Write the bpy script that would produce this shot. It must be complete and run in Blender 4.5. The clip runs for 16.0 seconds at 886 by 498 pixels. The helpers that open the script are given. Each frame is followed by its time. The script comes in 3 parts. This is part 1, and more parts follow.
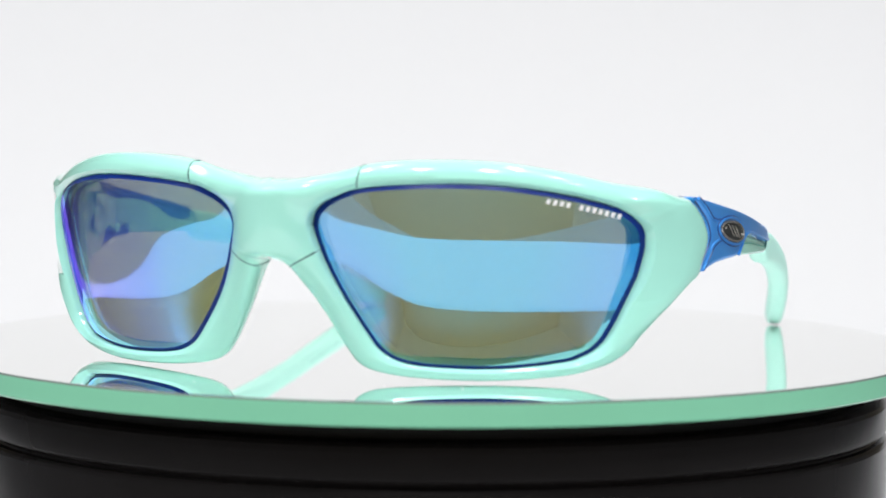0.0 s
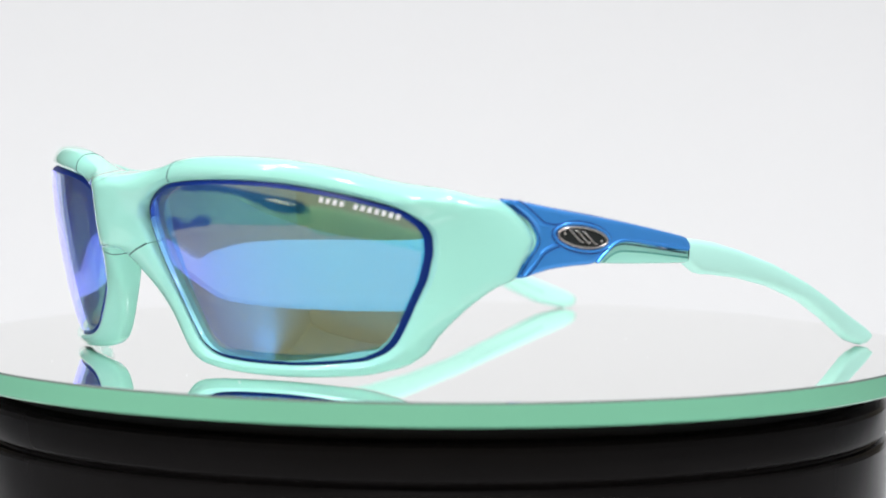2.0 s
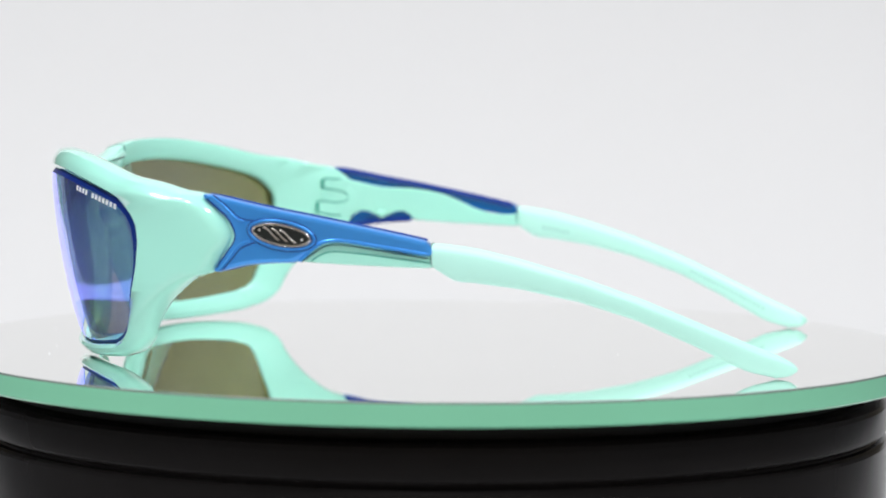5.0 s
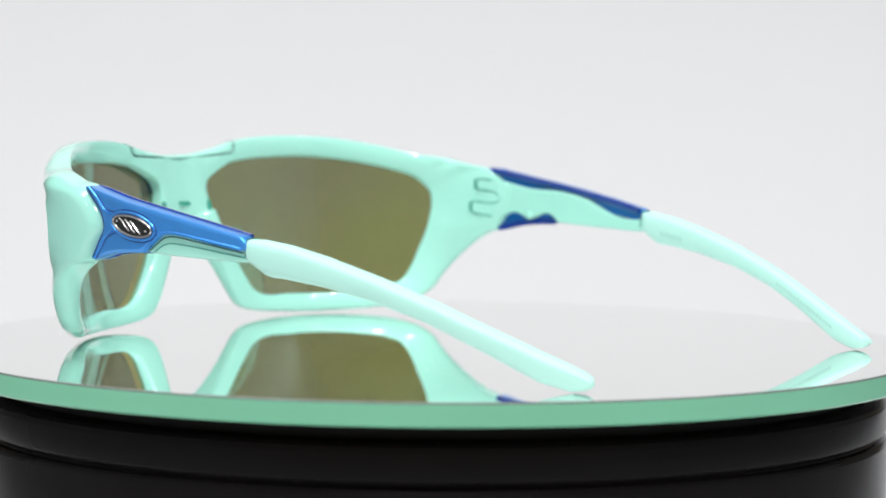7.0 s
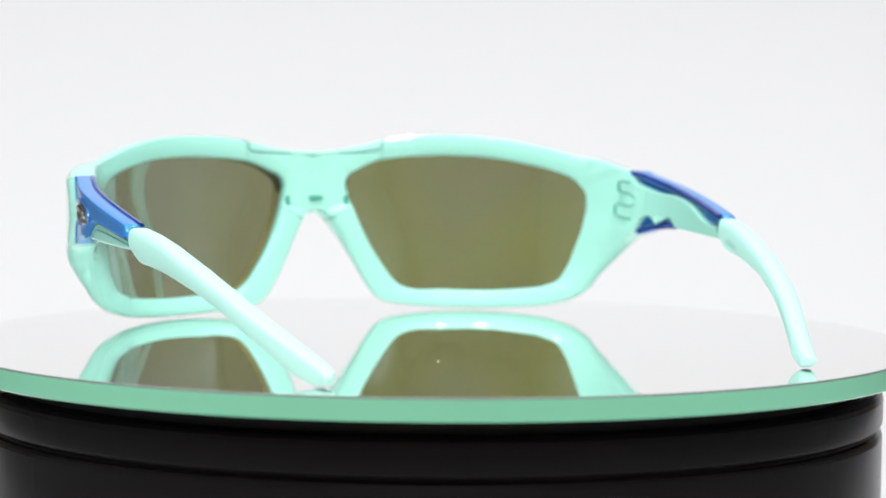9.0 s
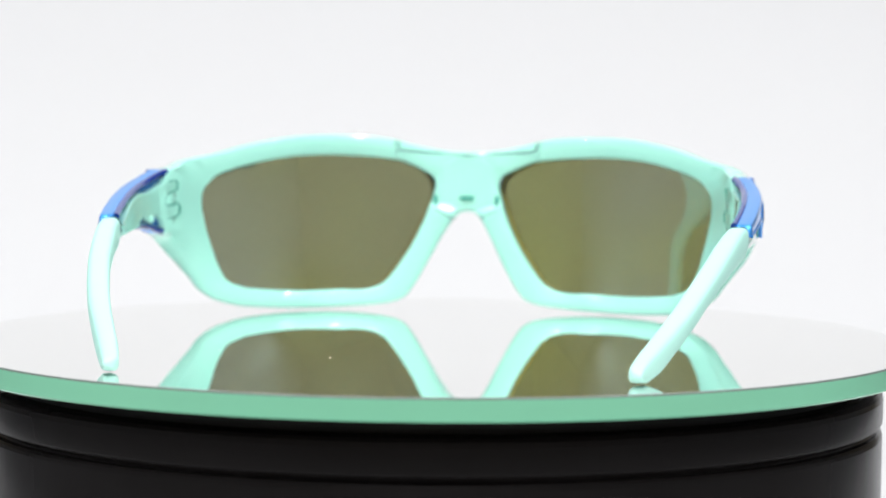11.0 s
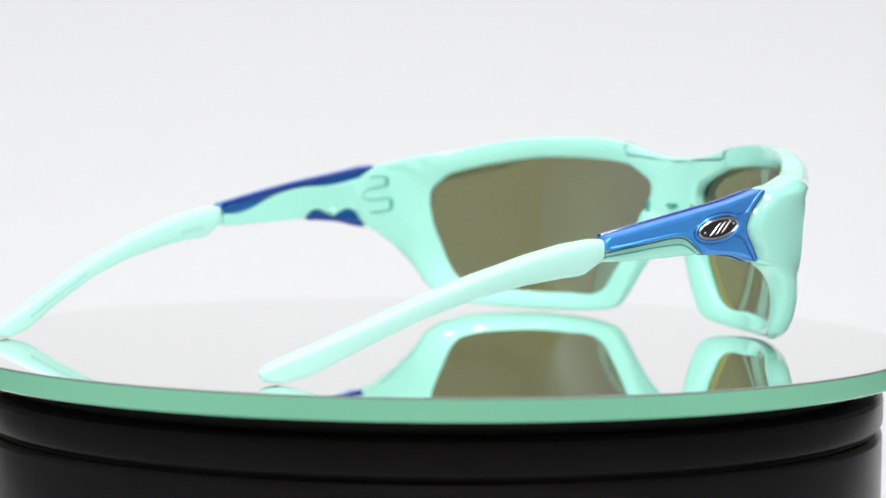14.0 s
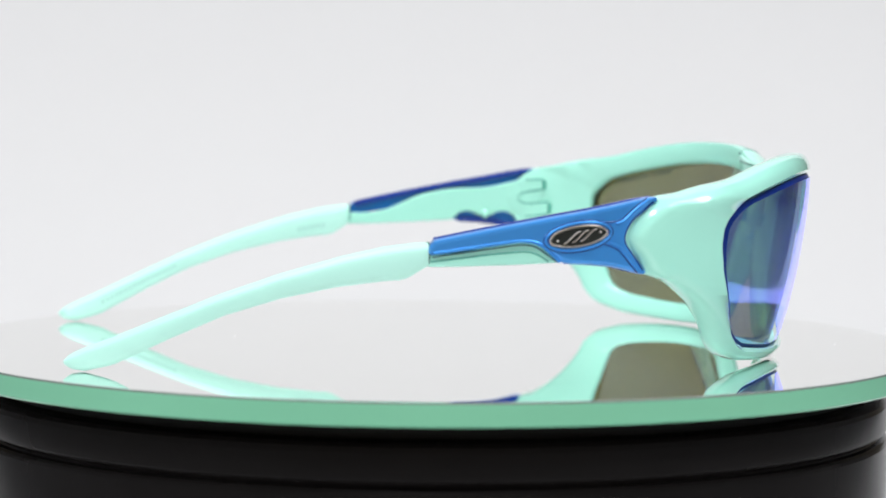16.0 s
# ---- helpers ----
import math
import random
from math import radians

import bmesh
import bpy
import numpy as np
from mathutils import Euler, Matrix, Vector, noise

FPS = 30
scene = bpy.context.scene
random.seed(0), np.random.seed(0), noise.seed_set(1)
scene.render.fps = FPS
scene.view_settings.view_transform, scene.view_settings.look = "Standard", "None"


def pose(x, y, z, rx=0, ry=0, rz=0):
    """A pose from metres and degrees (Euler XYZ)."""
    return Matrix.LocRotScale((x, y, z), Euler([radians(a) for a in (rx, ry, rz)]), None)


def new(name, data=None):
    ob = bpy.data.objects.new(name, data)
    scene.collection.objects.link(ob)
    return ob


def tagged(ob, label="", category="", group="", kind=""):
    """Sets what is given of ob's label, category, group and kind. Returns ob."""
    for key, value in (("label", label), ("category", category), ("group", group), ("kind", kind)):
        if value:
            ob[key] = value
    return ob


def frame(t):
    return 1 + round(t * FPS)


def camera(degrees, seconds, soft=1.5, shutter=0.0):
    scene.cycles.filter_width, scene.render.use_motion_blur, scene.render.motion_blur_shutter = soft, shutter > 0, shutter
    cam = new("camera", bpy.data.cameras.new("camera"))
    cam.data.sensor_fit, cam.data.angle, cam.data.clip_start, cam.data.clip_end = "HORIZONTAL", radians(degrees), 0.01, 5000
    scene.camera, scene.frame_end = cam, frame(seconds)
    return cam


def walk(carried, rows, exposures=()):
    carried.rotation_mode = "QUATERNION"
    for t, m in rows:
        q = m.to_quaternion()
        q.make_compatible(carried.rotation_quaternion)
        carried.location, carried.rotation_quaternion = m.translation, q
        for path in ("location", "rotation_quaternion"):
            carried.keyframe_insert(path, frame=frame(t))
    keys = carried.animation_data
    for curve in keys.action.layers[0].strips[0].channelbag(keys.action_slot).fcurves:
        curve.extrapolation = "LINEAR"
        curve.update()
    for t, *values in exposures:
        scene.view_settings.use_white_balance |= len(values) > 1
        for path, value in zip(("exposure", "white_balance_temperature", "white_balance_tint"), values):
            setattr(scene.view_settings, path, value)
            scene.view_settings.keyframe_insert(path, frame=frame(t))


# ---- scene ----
# camera: a long lens on a stand, level with the top of a small turntable
LENS_DEG, DIST, EYE_Z, PITCH, YAW, ROLL = 18.0, 0.608, 0.0627, 3.972, -0.209, 0.479
BREATH = 0.007
cam = camera(LENS_DEG, 16.0, soft=1.6)
cam.data.dof.use_dof = True
cam.data.dof.focus_distance = 0.574
cam.data.dof.aperture_fstop = 17.0


def eye(back):
    return pose(0, -DIST - back, EYE_Z, 90 - PITCH, 0, YAW) @ pose(0, 0, 0, 0, 0, ROLL)


walk(cam, [(0.0, eye(0)), (4.0, eye(0)), (7.1, eye(0)), (7.4, eye(BREATH)), (11.0, eye(BREATH)), (15.1, eye(BREATH)), (15.4, eye(0)), (16.0, eye(0))],
     exposures=[(0.0, -0.15), (2.0, -0.21), (3.5, -0.26), (7.0, -0.29), (8.0, -0.22), (10.5, -0.12), (12.5, -0.14), (14.5, -0.23), (16.0, -0.29)])

# world and lamps: a closed room with small round ceiling lamps and two added fill lamps
world = bpy.data.worlds.new("room_world")
world.use_nodes = True
world.node_tree.nodes["Background"].inputs[0].default_value = (0.9, 0.93, 1.0, 1)
world.node_tree.nodes["Background"].inputs[1].default_value = 0.02
scene.world = world
CEIL = 1.55


def ceiling_or_fill_lamp(x, y, power, radius):
    data = bpy.data.lights.new("ceiling_or_fill_lamp", "AREA")
    data.shape, data.size, data.energy, data.color = "DISK", radius * 2, power, (0.955, 0.972, 1.0)
    ob = new("ceiling_or_fill_lamp", data)
    ob.matrix_world = pose(x, y, CEIL - 0.03)


# the last pair is unseen fill, added to brighten the side walls
for lx, ly, power in ((-0.38, -1.0, 17.0), (0.38, -1.0, 17.0), (-0.5, 0.0, 8.0), (0.5, 0.0, 7.3), (-0.9, -0.3, 8.0), (0.9, -0.3, 7.0), (-1.45, -0.9, 7.0), (1.45, -0.9, 6.0)):
    ceiling_or_fill_lamp(lx, ly, power, 0.03)


# ---------------------------------------------------------------- materials
def material(name, colour, rough=0.4, metal=0.0, coat=0.0, vary=0.06, scale=60.0, bump=0.0, bump_scale=900.0, rough_vary=0.0, spec=0.5):
    m = bpy.data.materials.new(name)
    m.use_nodes = True
    nt = m.node_tree
    b = nt.nodes["Principled BSDF"]
    b.inputs["Roughness"].default_value = rough
    b.inputs["Metallic"].default_value = metal
    b.inputs["Coat Weight"].default_value = coat
    b.inputs["Coat Roughness"].default_value = 0.03
    b.inputs["Specular IOR Level"].default_value = spec
    tc = nt.nodes.new("ShaderNodeTexCoord")
    n = nt.nodes.new("ShaderNodeTexNoise")
    n.inputs["Scale"].default_value, n.inputs["Detail"].default_value = scale, 5
    nt.links.new(tc.outputs["Object"], n.inputs["Vector"])
    mix = nt.nodes.new("ShaderNodeMix")
    mix.data_type = "RGBA"
    mix.inputs["A"].default_value = (*[v * (1 - vary) for v in colour], 1)
    mix.inputs["B"].default_value = (*[min(1, v * (1 + vary)) for v in colour], 1)
    nt.links.new(n.outputs["Fac"], mix.inputs["Factor"])
    nt.links.new(mix.outputs["Result"], b.inputs["Base Color"])
    if rough_vary:
        r = nt.nodes.new("ShaderNodeMapRange")
        r.inputs["To Min"].default_value, r.inputs["To Max"].default_value = max(0, rough - rough_vary), rough + rough_vary
        nt.links.new(n.outputs["Fac"], r.inputs["Value"])
        nt.links.new(r.outputs["Result"], b.inputs["Roughness"])
    if bump:
        f = nt.nodes.new("ShaderNodeTexNoise")
        f.inputs["Scale"].default_value, f.inputs["Detail"].default_value = bump_scale, 3
        nt.links.new(tc.outputs["Object"], f.inputs["Vector"])
        bp = nt.nodes.new("ShaderNodeBump")
        bp.inputs["Strength"].default_value, bp.inputs["Distance"].default_value = bump, 0.0002
        nt.links.new(f.outputs["Fac"], bp.inputs["Height"])
        nt.links.new(bp.outputs["Normal"], b.inputs["Normal"])
    return m


MINT = material("mint_gloss_plastic", (0.405, 0.855, 0.72), 0.13, coat=1.0, vary=0.02, scale=40, bump=0.012, bump_scale=500, rough_vary=0.03)
RUBBER = material("mint_soft_rubber", (0.50, 0.88, 0.78), 0.45, vary=0.02, scale=50, bump=0.12, bump_scale=2500)
BLUE = material("blue_pearl_plastic", (0.055, 0.33, 0.86), 0.30, metal=0.5, coat=0.6, vary=0.08, scale=80, bump=0.03, bump_scale=1500)
NAVY = material("deep_blue_plastic", (0.005, 0.035, 0.26), 0.14, coat=0.6, vary=0.15, scale=120)
BLUE_GLOSS = material("clear_blue_plastic", (0.008, 0.135, 0.46), 0.14, coat=0.3, vary=0.15, scale=120)
CREASE_SHADE = material("blue_crease_shade", (0.008, 0.05, 0.26), 0.35, vary=0.1, scale=120)
TEAL = material("teal_joint_and_shade", (0.06, 0.36, 0.28), 0.4, vary=0.1, scale=120)
SEAM = material("dark_seam", (0.05, 0.16, 0.14), 0.5, vary=0.1)
SLOT_SHADE = material("slot_shade_green", (0.03, 0.33, 0.24), 0.5, vary=0.1)
CHROME = material("chrome", (0.75, 0.74, 0.72), 0.18, metal=1.0, vary=0.04, scale=200)
EMBLEM = material("emblem_black", (0.006, 0.009, 0.008), 0.4, coat=0.0, vary=0.2, scale=300)
WHITE_INK = material("white_ink", (0.85, 0.85, 0.86), 0.5, vary=0.03)
GREY_INK = material("pale_grey_ink", (0.40, 0.74, 0.66), 0.5, vary=0.1, scale=300)
EDGE_LIGHTENER = material("edge_lightener_olive", (0.72, 0.70, 0.52), 0.35, vary=0.1, scale=90)
LENS_EDGE = material("lens_edge_blue", (0.004, 0.025, 0.20), 0.35, spec=0.15, vary=0.3, scale=90)
PAPER = material("white_paper_sweep", (0.672, 0.669, 0.672), 0.75, vary=0.012, scale=3, bump=0.05, bump_scale=300, spec=0.2)
TABLE = material("grey_laminate_table", (0.17, 0.175, 0.185), 0.5, vary=0.08, scale=8)
LEG = material("grey_steel_leg", (0.3, 0.3, 0.31), 0.4, metal=0.8)
SIDE_WALL = material("pale_fill_wall", (0.44, 0.45, 0.46), 0.8, vary=0.05, scale=2.5, bump=0.1, bump_scale=120)
WALL = material("tan_wall_paint", (0.36, 0.31, 0.24), 0.8, vary=0.12, scale=2.5, bump=0.1, bump_scale=120)
FLOOR = material("brown_floor", (0.12, 0.09, 0.06), 0.5, vary=0.2, scale=5)
CEILING = material("ceiling_paint", (0.6, 0.58, 0.54), 0.8, vary=0.04, scale=3)
BLACK = material("black_gloss_plastic", (0.010, 0.009, 0.009), 0.2, spec=0.05, vary=0.25, scale=40, rough_vary=0.06, bump=0.02, bump_scale=500)
BLACK_GAP = material("black_matt_plastic", (0.004, 0.004, 0.004), 0.7, vary=0.2)
GLASS_EDGE = material("green_glass_edge", (0.21, 0.56, 0.365), 0.25, coat=0.3, vary=0.05, scale=25, rough_vary=0.05)
ARRIS = material("ground_glass", (0.13, 0.17, 0.15), 0.5, vary=0.1, scale=60)
MIRROR = material("mirror_top", (0.99, 0.99, 0.965), 0.012, metal=1.0, vary=0.008, scale=30)


def lens_front():
    """Blue mirror coat: a coloured gloss over a clear pane."""
    m = bpy.data.materials.new("blue_mirror_coat")
    m.use_nodes = True
    nt = m.node_tree
    nt.nodes.clear()
    out = nt.nodes.new("ShaderNodeOutputMaterial")
    add = nt.nodes.new("ShaderNodeAddShader")
    clear = nt.nodes.new("ShaderNodeBsdfTransparent")
    clear.inputs[0].default_value = (0.73, 0.78, 0.85, 1)
    gloss = nt.nodes.new("ShaderNodeBsdfGlossy")
    gloss.inputs["Roughness"].default_value = 0.02
    lw = nt.nodes.new("ShaderNodeLayerWeight")
    lw.inputs["Blend"].default_value = 0.45
    ramp = nt.nodes.new("ShaderNodeValToRGB")
    e = ramp.color_ramp.elements
    e[0].position, e[0].color = 0.05, (0.015, 0.28, 0.50, 1)
    e[1].position, e[1].color = 0.75, (0.16, 0.10, 0.72, 1)
    mid = e.new(0.32)
    mid.color = (0.04, 0.15, 0.62, 1)
    nt.links.new(lw.outputs["Facing"], ramp.inputs[0])
    nt.links.new(ramp.outputs[0], gloss.inputs["Color"])
    nt.links.new(clear.outputs[0], add.inputs[0])
    nt.links.new(gloss.outputs[0], add.inputs[1])
    nt.links.new(add.outputs[0], out.inputs[0])
    return m


def lens_back():
    """Olive-brown tint with a weak gloss."""
    m = bpy.data.materials.new("olive_lens_tint")
    m.use_nodes = True
    nt = m.node_tree
    nt.nodes.clear()
    out = nt.nodes.new("ShaderNodeOutputMaterial")
    mix = nt.nodes.new("ShaderNodeMixShader")
    clear = nt.nodes.new("ShaderNodeBsdfTransparent")
    tc = nt.nodes.new("ShaderNodeTexCoord")
    n = nt.nodes.new("ShaderNodeTexNoise")
    n.inputs["Scale"].default_value, n.inputs["Detail"].default_value = 22, 1
    tint = nt.nodes.new("ShaderNodeMix")
    tint.data_type = "RGBA"
    tint.inputs["A"].default_value, tint.inputs["B"].default_value = (0.33, 0.315, 0.10, 1), (0.31, 0.285, 0.135, 1)
    step = nt.nodes.new("ShaderNodeMapRange")
    step.inputs["From Min"].default_value, step.inputs["From Max"].default_value = 0.35, 0.65
    nt.links.new(tc.outputs["Object"], n.inputs["Vector"])
    nt.links.new(n.outputs["Fac"], step.inputs["Value"])
    nt.links.new(step.outputs["Result"], tint.inputs["Factor"])
    nt.links.new(tint.outputs["Result"], clear.inputs[0])
    gloss = nt.nodes.new("ShaderNodeBsdfGlossy")
    gloss.inputs["Roughness"].default_value = 0.03
    gloss.inputs["Color"].default_value = (0.72, 0.88, 1.0, 1)
    lw = nt.nodes.new("ShaderNodeLayerWeight")
    lw.inputs["Blend"].default_value = 0.35
    gain = nt.nodes.new("ShaderNodeMapRange")
    gain.inputs["To Min"].default_value, gain.inputs["To Max"].default_value = 0.065, 0.5
    nt.links.new(lw.outputs["Facing"], gain.inputs["Value"])
    nt.links.new(gain.outputs["Result"], mix.inputs[0])
    nt.links.new(clear.outputs[0], mix.inputs[1])
    nt.links.new(gloss.outputs[0], mix.inputs[2])
    nt.links.new(mix.outputs[0], out.inputs[0])
    return m


LENS_FRONT, LENS_BACK = lens_front(), lens_back()


# ---------------------------------------------------------------- mesh helpers
from mathutils.geometry import tessellate_polygon


def mesh_object(name, bm, mats, smooth=40):
    bmesh.ops.recalc_face_normals(bm, faces=bm.faces)
    me = bpy.data.meshes.new(name)
    bm.to_mesh(me)
    bm.free()
    for m in mats if isinstance(mats, (list, tuple)) else (mats,):
        me.materials.append(m)
    ob = new(name, me)
    if smooth:
        me.shade_smooth()
        me.set_sharp_from_angle(angle=radians(smooth))
    return ob


def part(name, bm, mats, parent, label="", smooth=40):
    ob = mesh_object(name, bm, mats, smooth)
    ob.parent = parent
    if label:
        tagged(ob, label)
    return ob


def box(bm, x0, x1, y0, y1, z0, z1):
    v = [bm.verts.new((x, y, z)) for x in (x0, x1) for y in (y0, y1) for z in (z0, z1)]
    for f in ((0, 1, 3, 2), (4, 6, 7, 5), (0, 4, 5, 1), (2, 3, 7, 6), (0, 2, 6, 4), (1, 5, 7, 3)):
        bm.faces.new([v[i] for i in f])


def lathe(bm, profile, n=192, cap_start=True, cap_end=True, mat=0):
    """Turns a profile of (radius, height) in millimetres about z."""
    rings = []
    for r, z in profile:
        rings.append([bm.verts.new((r * math.cos(2 * math.pi * i / n) / 1000, r * math.sin(2 * math.pi * i / n) / 1000, z / 1000)) for i in range(n)])
    for a, b in zip(rings, rings[1:]):
        for i in range(n):
            bm.faces.new((a[i], a[(i + 1) % n], b[(i + 1) % n], b[i])).material_index = mat
    if cap_start:
        bm.faces.new(rings[0])
    if cap_end:
        bm.faces.new(rings[-1])


def spline(points, steps, closed):
    """Catmull-Rom through tuples of any width."""
    p = [np.array(q, float) for q in points]
    n, out = len(p), []
    for i in range(n if closed else n - 1):
        a, b, c, d = (p[(i + k) % n] if closed else p[min(max(i + k, 0), n - 1)] for k in (-1, 0, 1, 2))
        for k in range(steps):
            t = k / steps
            out.append(0.5 * (2 * b + (c - a) * t + (2 * a - 5 * b + 4 * c - d) * t * t + (3 * b - a - 3 * c + d) * t ** 3))
    if not closed:
        out.append(p[-1])
    return out


def tube(bm, pts, radius, n=8, closed=False, flat=1.0):
    """A round bar along points in metres."""
    pts = [Vector(q) for q in pts]
    rings = []
    for i, q in enumerate(pts):
        a, b = pts[i - 1] if i or closed else q, pts[(i + 1) % len(pts)] if i + 1 < len(pts) or closed else q
        d = (b - a).normalized()
        side = d.cross(Vector((0.31, 0.12, 0.94))).normalized()
        up = side.cross(d)
        rings.append([bm.verts.new(q + radius * (math.cos(2 * math.pi * k / n) * side + flat * math.sin(2 * math.pi * k / n) * up)) for k in range(n)])
    m = len(rings)
    for i in range(m if closed else m - 1):
        a, b = rings[i], rings[(i + 1) % m]
        for k in range(n):
            bm.faces.new((a[k], a[(k + 1) % n], b[(k + 1) % n], b[k]))
    if not closed:
        bm.faces.new(rings[0])
        bm.faces.new(rings[-1])


# ---------------------------------------------------------------- the room and the table
def room():
    for name, b in (("wall_north", (-1.9, 1.9, 1.7, 1.8, -0.85, 1.65)), ("wall_south", (-1.9, 1.9, -2.2, -2.1, -0.85, 1.65)),
                    ("wall_west", (-1.9, -1.8, -2.1, 1.7, -0.85, 1.65)), ("wall_east", (1.8, 1.9, -2.1, 1.7, -0.85, 1.65))):
        bm = bmesh.new()
        box(bm, *b)
        # unseen side walls are kept pale to brighten what the lenses reflect
        side = name in ("wall_west", "wall_east")
        tagged(mesh_object(name, bm, SIDE_WALL if side else WALL, 0), "unseen pale side wall added to brighten the lens reflections" if side else "tan painted end wall of the room", "wall", kind="structure")
    bm = bmesh.new()
    box(bm, -1.9, 1.9, -2.2, 1.8, -0.95, -0.852)
    tagged(mesh_object("floor", bm, FLOOR, 0), "plain brown room floor under the table", "floor", kind="structure")
    bm = bmesh.new()
    box(bm, -1.9, 1.9, -2.2, 1.8, 1.652, 1.75)
    tagged(mesh_object("ceiling", bm, CEILING, 0), "plain pale ceiling with small round lamps", "ceiling", kind="structure")


TABLE_Z, FRONT_Y = -0.090, -0.43


def table():
    root = tagged(new("photo_table"), "grey laminate table carrying paper and turntable", "table")
    root.location = (0, 0.2, -0.852)
    top = bmesh.new()
    box(top, -1.5, 1.5, FRONT_Y - 0.2, 0.7, 0.745, 0.852 + TABLE_Z - 0.003)
    bmesh.ops.bevel(top, geom=top.edges[:], offset=0.003, segments=2, affect="EDGES")
    part("tabletop", top, TABLE, root)
    for x in (-1.42, 1.42):
        for y in (FRONT_Y - 0.12, 0.62):
            bm = bmesh.new()
            box(bm, x - 0.025, x + 0.025, y - 0.025, y + 0.025, 0.0, 0.745)
            part("leg", bm, LEG, root)


def sweep():
    """White paper that lies on the table and curves up behind it."""
    curve = [(0.45 + 0.3 * math.sin(a), 0.3 - 0.3 * math.cos(a)) for a in np.linspace(0.08, math.pi / 2, 18)] + [(0.75, 0.7), (0.75, 1.5)]
    bm = bmesh.new()
    rows = []
    for x in np.linspace(-0.41, 0.41, 81):
        cut = 0.33 * (1 - math.sqrt(max(0.0, 1 - (x / 0.41) ** 2)))
        line = [(FRONT_Y + cut, 0.0), (0.0, 0.0), (0.45, 0.0)] + curve
        rows.append([[bm.verts.new((x, y, TABLE_Z + z)), bm.verts.new((x, y + (0.0015 if z > 0.15 else 0), TABLE_Z + z - (0.0 if z > 0.15 else 0.0015)))] for y, z in line])
    for a, b in zip(rows, rows[1:]):
        for i in range(len(a) - 1):
            bm.faces.new((a[i][0], b[i][0], b[i + 1][0], a[i + 1][0]))
            bm.faces.new((a[i][1], b[i][1], b[i + 1][1], a[i + 1][1]))
    tagged(mesh_object("backdrop", bm, PAPER, 60), "seamless white paper sweep lying on the table", "backdrop", kind="structure")


RIM = 105.8
THICK = 4.75


def turntable():
    root = tagged(new("turntable"), "round black display turntable with a green-edged mirror glass top", "turntable")
    root.location = (0, 0, TABLE_Z)
    low = -TABLE_Z * 1000
    base = bmesh.new()
    lathe(base, [(91, 1.2), (94.5, 0.2), (96.6, 0.8), (98.4, 2.4), (98.6, low - 18.6), (98.45, low - 17.9), (98.0, low - 17.4), (97.2, low - 17.1), (97.0, low - 16.7), (97.2, low - 16.3),
                 (98.2, low - 16.0), (98.6, low - 15.5), (98.7, low - 14.8), (98.7, low - 10.4), (98.5, low - 9.4), (97.8, low - 8.7), (96.6, low - 8.4), (94.0, low - 8.3)])
    part("base", base, BLACK, root, "glossy black plastic base with a groove", 10)
    for k in range(3):
        foot = bmesh.new()
        lathe(foot, [(8, 0.0), (9, 0.3), (9, 1.5), (8, 1.6)], 24)
        f = part("rubber_foot", foot, BLACK_GAP, root)
        f.location = (0.075 * math.cos(k * 2.094), 0.075 * math.sin(k * 2.094), 0)
    collar = bmesh.new()
    lathe(collar, [(94.0, low - 8.6), (94.0, low - THICK - 0.1)])
    part("collar", collar, BLACK_GAP, root, "matt black recessed collar")
    platter = bmesh.new()
    lathe(platter, [(RIM - 0.5, -THICK), (RIM, -THICK + 0.4), (RIM, -0.4)], 256, cap_end=False)
    disc = part("glass_disc", platter, GLASS_EDGE, root, "thick green-edged round glass disc", 30)
    disc.location = (0, 0, low / 1000)
    under = bmesh.new()
    lathe(under, [(RIM - 0.8, -THICK - 0.08), (RIM - 0.6, -THICK - 0.02)], 128)
    part("backing", under, BLACK_GAP, disc, "matt black backing under the glass")
    arris = bmesh.new()
    lathe(arris, [(RIM, -0.4), (RIM - 0.08, -0.18), (RIM - 0.35, -0.04)], 256, cap_start=False, cap_end=False)
    part("ground_arris", arris, ARRIS, disc, "grey ground upper edge", 0)
    top = bmesh.new()
    lathe(top, [(RIM - 0.35, -0.04), (RIM - 0.45, 0.0)], 256, cap_start=False)
    part("mirror", top, MIRROR, disc, "mirror-bright upper face", 0)
    rnd = random.Random(4)
    for k in range(8):
        speck = bmesh.new()
        s = rnd.uniform(0.06, 0.14) / 1000
        bmesh.ops.create_icosphere(speck, subdivisions=1, radius=s)
        a, r = rnd.uniform(0, 6.28), rnd.uniform(20, 100) / 1000
        d = part("dust_speck", speck, WHITE_INK, disc)
        d.location = (r * math.cos(a), r * math.sin(a), s * 0.8)
    return disc


# ---------------------------------------------------------------- the sunglasses, in millimetres: x across, y to the back, z up
TILT = 0.14


def plan_line():
    pts = [(x, -58 + 30 * (x / 65) ** 2.9) for x in np.linspace(0, 64.5, 66)]
    pts += [(66.5, -25.3), (67.8, -22.0), (68.75, -18.6), (69.4, -15.2), (70.2, -11.6), (70.9, -8.0), (71.3, -5.0)]
    pts = np.array(pts)
    s = np.concatenate([[0], np.cumsum(np.hypot(*np.diff(pts, axis=0).T))])
    grad = np.gradient(pts, s, axis=0)
    for _ in range(4):
        grad[1:-1] = (grad[:-2] + 2 * grad[1:-1] + grad[2:]) / 4
    grad /= np.linalg.norm(grad, axis=1)[:, None]
    return s, pts, grad


PLAN_S, PLAN_P, PLAN_G = plan_line()


def along_x(x):
    return float(np.interp(x, PLAN_P[:, 0], PLAN_S))


def along_y(y):
    return float(np.interp(y, PLAN_P[:, 1], PLAN_S))


